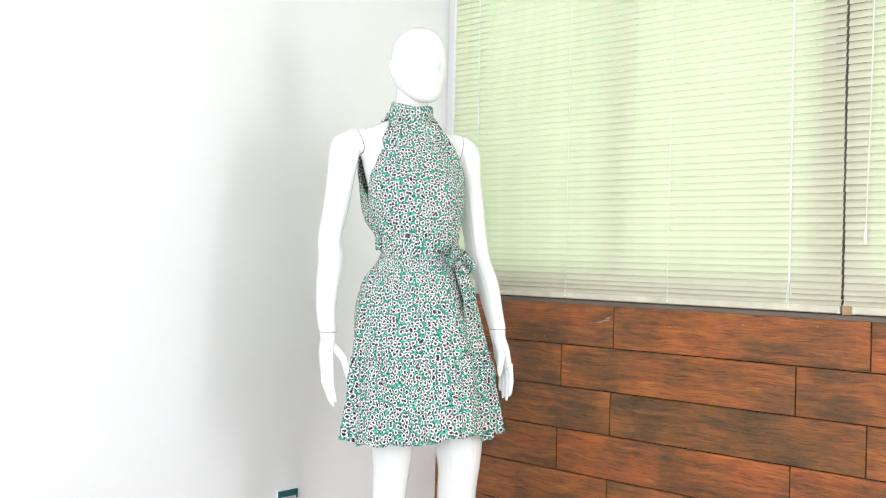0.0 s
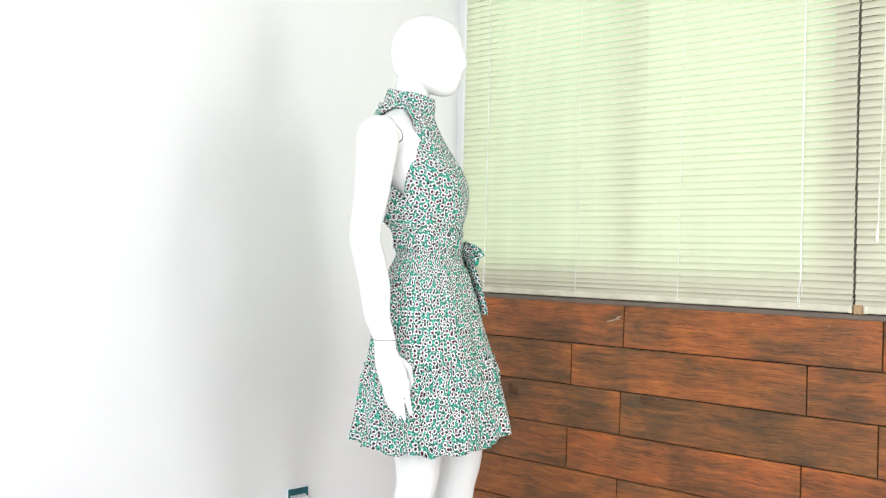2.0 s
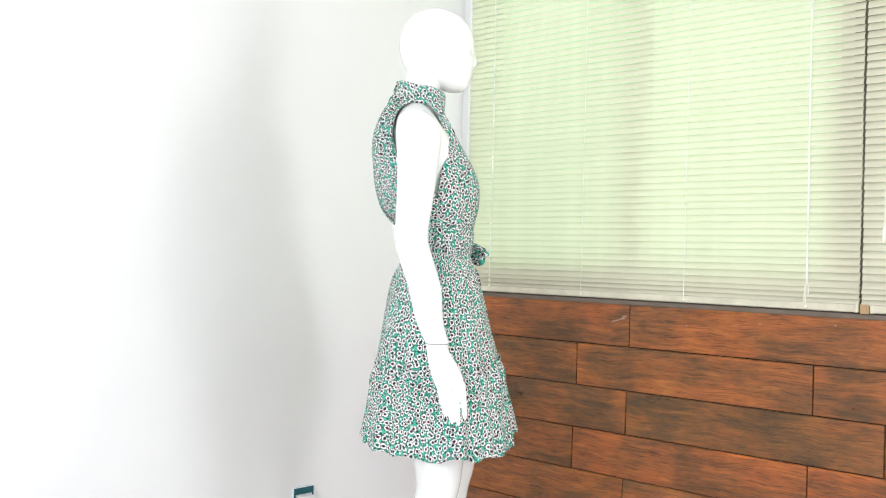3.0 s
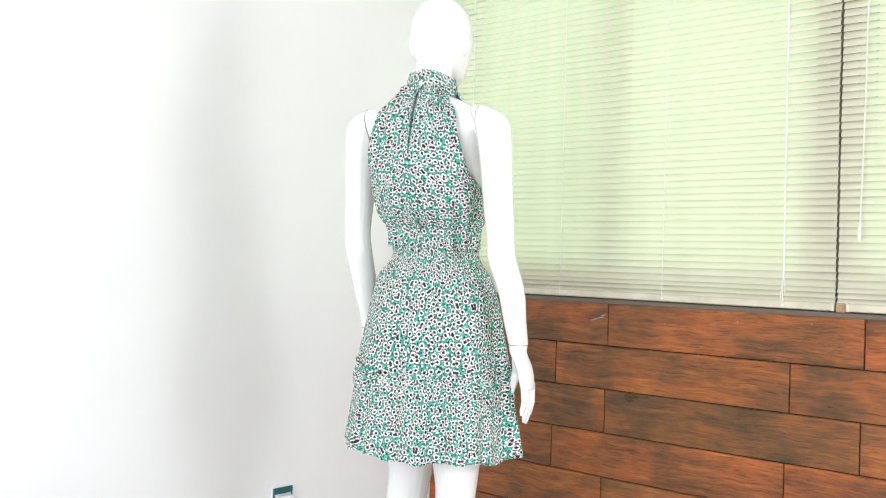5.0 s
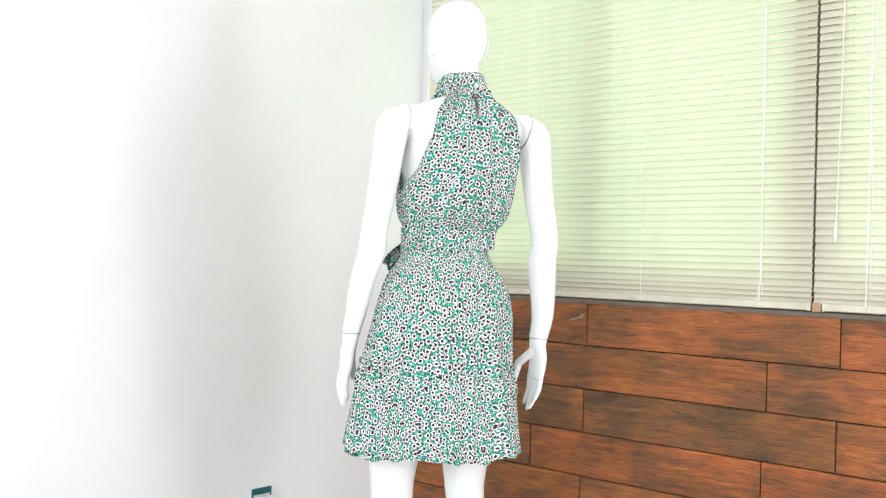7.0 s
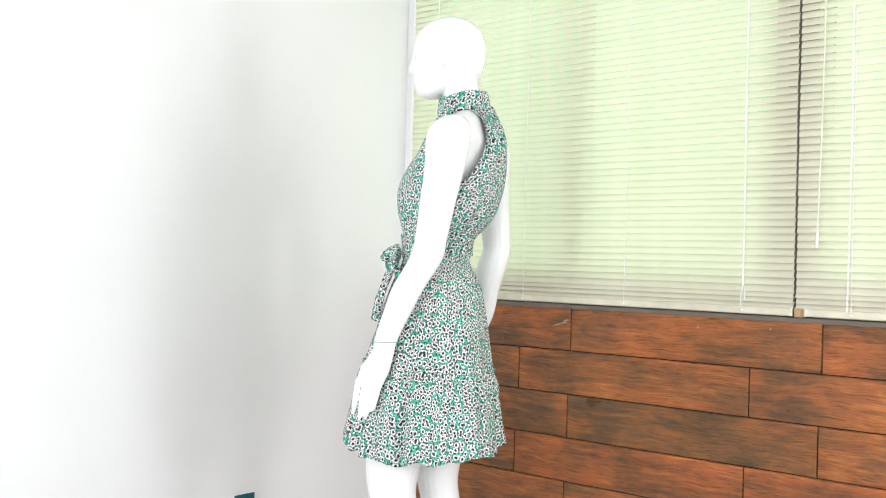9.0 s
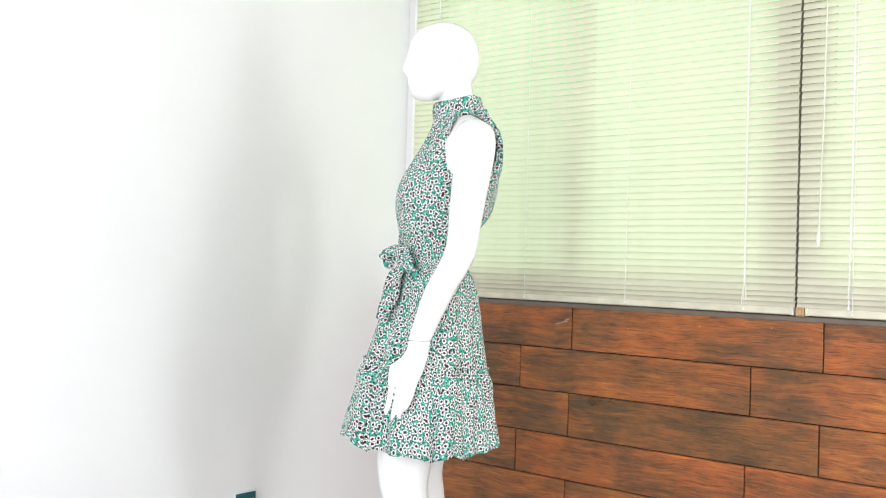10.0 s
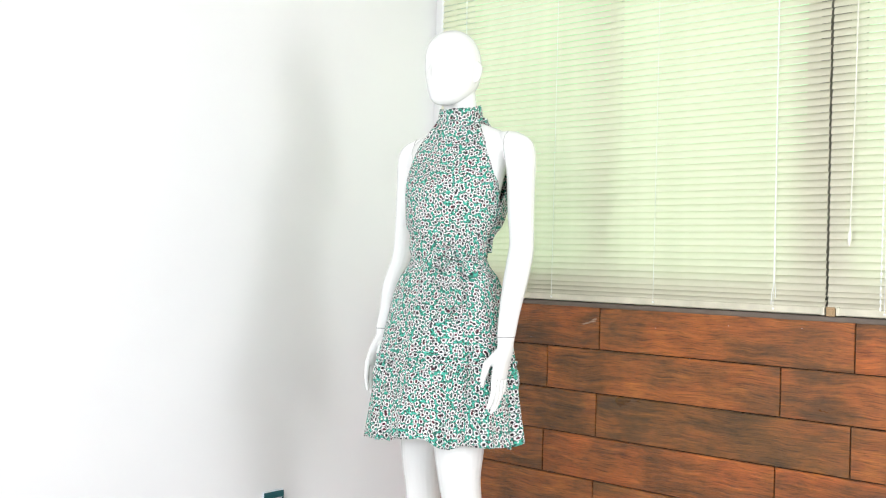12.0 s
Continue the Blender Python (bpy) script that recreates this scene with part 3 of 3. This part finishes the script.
BODICE = [(1.085, 0.084, -0.090, 0.116), (1.115, 0.086, -0.092, 0.117), (1.15, 0.090, -0.100, 0.120), (1.18, 0.096, -0.135, 0.138), (1.22, 0.106, -0.165, 0.146), (1.28, 0.106, -0.183, 0.150),
          (1.33, 0.085, -0.187, 0.149), (1.38, 0.055, -0.185, 0.137), (1.43, 0.028, -0.178, 0.116), (1.475, 0.008, -0.164, 0.088), (1.515, -0.004, -0.145, 0.067)]
SKIRT = [(0.555, 0.224, -0.193, 0.236), (0.62, 0.212, -0.183, 0.228), (0.70, 0.193, -0.174, 0.218), (0.765, 0.178, -0.162, 0.211), (0.80, 0.170, -0.160, 0.209), (0.88, 0.148, -0.148, 0.193), (0.95, 0.132, -0.138, 0.178), (1.02, 0.110, -0.122, 0.158),
         (1.06, 0.094, -0.102, 0.130), (1.095, 0.086, -0.092, 0.118)]


def at_angle(table, z, a, grow=0.0):
    front, back, half = spline(table, z)
    cy, ry = (front + back) / 2, (front - back) / 2 + grow
    return ((half + grow) * math.sin(a), -(cy + ry * math.cos(a)), z)


def dress():
    thing = tagged(new("dress"), "white and green floral halter dress with tie waist on the mannequin", "dress")
    rad, steps = math.radians, 30

    def panel(z, a, edges, back=False, grow=0.0):
        """A point of a bodice panel, a from its middle; the panel ends at its own edge line."""
        front, rear, half = spline(BODICE, z)
        e, far = spline(edges, z)[0], rear if back else front
        half += 0.004 + (0 if z < 1.27 else -0.004 * math.sin(math.pi * min(1, (z - 1.27) / 0.2)))
        if back:
            half *= 1 - 0.10 * min(1, max(0, (z - 1.25) / 0.05)) * (1 - min(1, max(0, (z - 1.40) / 0.06)))
            half *= 1 - 0.16 * min(1, max(0, (z - 1.455) / 0.035))
        c = abs(math.cos(a)) ** (0.7 if back else 0.9)
        return ((half + grow) * math.sin(a), -(e + (far + (-grow if back else grow) - e) * c), z)

    zs = [1.10 + (1.52 - 1.10) * i / steps for i in range(steps + 1)]
    # front panel, gathered below the collar and bloused at the waist
    rows = []
    for z in zs:
        row = []
        for k in range(61):
            s = k / 30 - 1
            a = rad(s * 90)
            g = 0.004 * math.sin(19 * a + 0.7) * max(0, (z - 1.38) / 0.14) ** 0.7 + 0.003 * math.sin(13 * a + 9 * z) * max(0, (1.24 - z) / 0.14)
            g += 0.0025 * math.sin(6.5 * a + 14 * z)
            x, y, zz = panel(z, a, FRONT_EDGE, False, g)
            row.append((x, y, zz - 0.026 * max(0, (z - 1.3) / 0.22) ** 1.5 * max(0, math.cos(a))))
        rows.append(row)
    cloth("front_panel", rows, thing)
    # back in two halves that part at the keyhole
    for s in (-1, 1):
        rows = []
        for z in zs:
            row = []
            hole = 3.2 * math.sin(math.pi * max(0, min(1, (z - 1.425) / 0.08))) ** 0.7 if z > 1.425 else -0.4
            for k in range(36):
                a = rad(s * (hole + (90 - hole) * k / 35))
                g = 0.006 * math.sin(19 * a + 0.4 + 2 * s) * max(0, (z - 1.26) / 0.2) + 0.011 * math.sin(15 * a + 6 * z + s) * max(0, (1.27 - z) / 0.17)
                g += 0.004 * math.sin(5 * a + 11 * z)
                row.append(panel(z, a, BACK_EDGE, True, g))
            rows.append(row)
        cloth("back_panel", rows, thing)
    # standing collar, higher behind, with a small overlap
    rows = []
    for i in range(9):
        v = i / 8
        row = []
        for k in range(73):
            a = rad(-180 + 368 * k / 72)
            lean = 0.5 - 0.5 * math.cos(a)
            z = 1.480 + 0.054 * v + 0.028 * lean + 0.0015 * math.sin(4 * a)
            r = 0.067 - 0.005 * v + (0.004 if k > 68 else 0) + 0.0012 * math.sin(5 * a + 3 * v) + 0.0025 * math.sin(math.pi * v)
            row.append((r * 0.98 * math.sin(a), 0.071 - (r + 0.004) * math.cos(a) - 0.008 * v, z))
        rows.append(row)
    collar = cloth("collar", rows, thing, "high standing collar", 0.0028)
    bm = bmesh.new()
    bmesh.ops.create_uvsphere(bm, u_segments=14, v_segments=8, radius=0.0065, matrix=pose(-0.006, 0.1435, 1.524) @ Matrix.Diagonal((1, 0.5, 1, 1)))
    part("button", bm, GLOSS, collar, "small white button", True)
    # waistband
    rows = []
    for i in range(9):
        v = i / 8
        row = []
        for k in range(97):
            a = rad(-180 + 360 * k / 96)
            g = 0.004 + 0.0016 * math.sin(7 * a + 5 * v) + 0.0022 * math.sin(math.pi * v) + 0.0012 * math.sin(23 * a)
            x, y, z = at_angle(BODICE, 1.085 + 0.066 * v, a, g)
            row.append((x, y, z + 0.002 * math.sin(3 * a)))
        rows.append(row)
    cloth("waistband", rows, thing, "wide tie waistband", 0.0022, 0.78)
    # skirt with soft falling folds
    folds = random.Random(8)
    waves = [(n, folds.uniform(0, 6.28), folds.uniform(0.4, 1.0)) for n in (5, 7, 8, 11, 13, 17)]

    def fold(a):
        return sum(w * math.sin(n * a + p) for n, p, w in waves) / 3.0

    def drape(a, z):
        d = max(0.0, (1.08 - z) / 0.5)
        deep = -0.024 * math.exp(-((a - rad(48)) / 0.10) ** 2) * min(1, d * 1.5)
        deep += 0.016 * math.exp(-((a - rad(30)) / 0.16) ** 2) * d
        deep += 0.020 * math.exp(-((a + rad(115)) / 0.5) ** 2) * math.exp(-((z - 0.94) / 0.11) ** 2)
        return 0.026 * d * fold(a) + 0.0035 * math.sin(31 * a + 2 * math.sin(5 * a)) * max(0, 1 - d * 2.2) * min(1, d * 9) + deep
    rows = []
    for i in range(27):
        z = 0.770 + (1.092 - 0.770) * i / 26
        row = []
        for k in range(193):
            a = rad(-180 + 360 * k / 192)
            lift = 0.016 * math.cos(a) * max(0.0, (1.0 - z) / 0.3)
            x, y, _ = at_angle(SKIRT, z, a, drape(a, z))
            row.append((x, y, z + lift))
        rows.append(row)
    cloth("skirt", rows, thing, wrap=1.16)
    # gathered ruffle: a puckered seam, then deeper folds to the hem
    ruf = [(n, folds.uniform(0, 6.28), folds.uniform(0.5, 1.0)) for n in (13, 19, 23, 29)]
    rows = []
    for i in range(19):
        v = i / 18
        row = []
        for k in range(289):
            a = rad(-180 + 360 * k / 288)
            z = 0.553 + (0.780 - 0.553) * v
            pucker = sum(w * math.sin(n * a + p) for n, p, w in ruf) / 2.6
            g = drape(a, z) + 0.0135 * pucker * (1 - v) ** 0.6 * (0.6 + 0.4 * (1 - v)) + 0.007 * math.sin(math.pi * min(1, (1 - v) * 3)) * (v > 0.66)
            g += 0.0042 * math.sin(67 * a + 2 * math.sin(9 * a)) * v ** 2 + 0.004 - 0.008 * v ** 8
            lift = (0.013 * v + 0.006 * (1 - v)) * math.cos(a) + (1 - v) * (0.007 * math.cos(2 * a) + 0.004 * math.sin(3 * a + 1) + 0.014 * fold(a))
            x, y, _ = at_angle(SKIRT, z, a, g)
            row.append((x, y, z + lift))
        rows.append(row)
    ruffle = cloth("ruffle", rows, thing, "gathered hem ruffle", wrap=1.62)
    # narrow frilled heading that stands proud of the seam
    rows = []
    for i in range(4):
        v = i / 3
        row = []
        for k in range(289):
            a = rad(-180 + 360 * k / 288)
            z = 0.771 + 0.015 * v
            g = drape(a, z) + 0.0030 + 0.0022 * math.sin(61 * a + 2 * math.sin(7 * a)) * (0.4 + v) + 0.002 * v
            x, y, _ = at_angle(SKIRT, z, a, g)
            row.append((x, y, z + 0.013 * math.cos(a) + 0.002 * math.sin(43 * a + 3 * math.sin(5 * a)) * v))
        rows.append(row)
    cloth("seam_frill", rows, thing, "narrow frilled seam", wrap=1.3)
    # bow of the tie: knot, two loops, two tails
    az = rad(29)
    kx, ky, _ = at_angle(BODICE, 1.11, az, 0.014)
    bow = new("bow")
    bow.parent = thing
    bow.location, bow.rotation_mode = (kx, ky, 1.094), "XYZ"
    bow.rotation_euler = (0, 0, az)

    def strip(name, line, width, curl=0.0):
        """A folded ribbon along line; width runs in z for loops and in x for tails."""
        rows = []
        pts = [Vector(p) for p in line]
        for i in range(len(pts)):
            d = (pts[min(i + 1, len(pts) - 1)] - pts[max(i - 1, 0)]).normalized()
            side = d.cross(Vector((0, -1, 0.05))).normalized()
            t = i / (len(pts) - 1)
            w = width * (0.42 + 0.58 * min(1, t * 3.2, 99 if curl == 0 else (1 - t) * 3.2 + 0.3))
            rows.append([tuple(pts[i] + side * w * s + Vector((0, -1, 0)) * (0.006 * math.cos(s * 9 + t * 2) + 0.003 * math.sin(s * 17))) for s in (-0.5, -0.33, -0.17, 0, 0.17, 0.33, 0.5)])
        cloth(name, rows, bow)
    rows = []
    for i in range(9):
        v = i / 8 - 0.5
        r = 0.019 * (1 - 1.6 * v * v)
        rows.append([(r * 0.85 * math.sin(2 * math.pi * k / 16) + 0.002 * math.sin(6 * v), -0.010 - r * 0.75 * math.cos(2 * math.pi * k / 16) - 0.0015 * math.sin(k * 2.3), 0.040 * v + 0.002) for k in range(17)])
    cloth("knot", rows, bow)
    for s, reach, drop in ((1, 0.066, 0.052), (-1, 0.052, 0.022)):
        line = [(s * reach * math.sin(math.pi * min(1, u * 1.0)) ** 0.8 * (0.98), -0.008 - 0.016 * math.sin(math.pi * u) - (0.014 if u < 0.5 else -0.004) * math.sin(math.pi * u),
                 0.004 + (0.018 * math.cos(math.pi * u)) - drop * math.sin(math.pi * u)) for u in [i / 20 for i in range(21)]]
        strip("loop", line, 0.036, 1.0)
    for s, length, out in ((1, 0.145, 0.020), (-1, 0.18, -0.014)):
        line = [(out * (i / 16) ** 0.7 + 0.004 * math.sin(i * 0.7), -0.008 - 0.034 * math.sin(min(1.6, i / 9)) * 0.9 - 0.022 * (i / 16), -0.006 - length * i / 16) for i in range(17)]
        strip("tail", line, 0.040)
    return thing


MODEL = mannequin()
DRESS = dress()


def motions():
    """The mannequin and its dress ride round together on one slow turn, off the turning centre."""
    bearings = [(0, 43.85), (1, 43.93), (2.5, 43.93), (3.7, 43.58), (4.8, 42.98), (6.5, 41.43), (7.7, 40.88), (8.8, 40.63), (9.5, 40.78), (11, 41.15), (12, 41.43)]
    rows = []
    for i in range(25):
        t = i * 0.5
        turn = 30 + 24.8 * t
        bearing = radians(spline(bearings, t)[0])
        dist = 2.80 + 0.155 * math.cos(radians(turn))
        rows.append((t, pose(-dist * math.sin(bearing), dist * math.cos(bearing), 0.002, 0, 0, 42.23 + turn) @ pose(0.015, 0, 0, 0, -1.1, 0)))
    walk(MODEL, rows)
    walk(DRESS, rows)


motions()
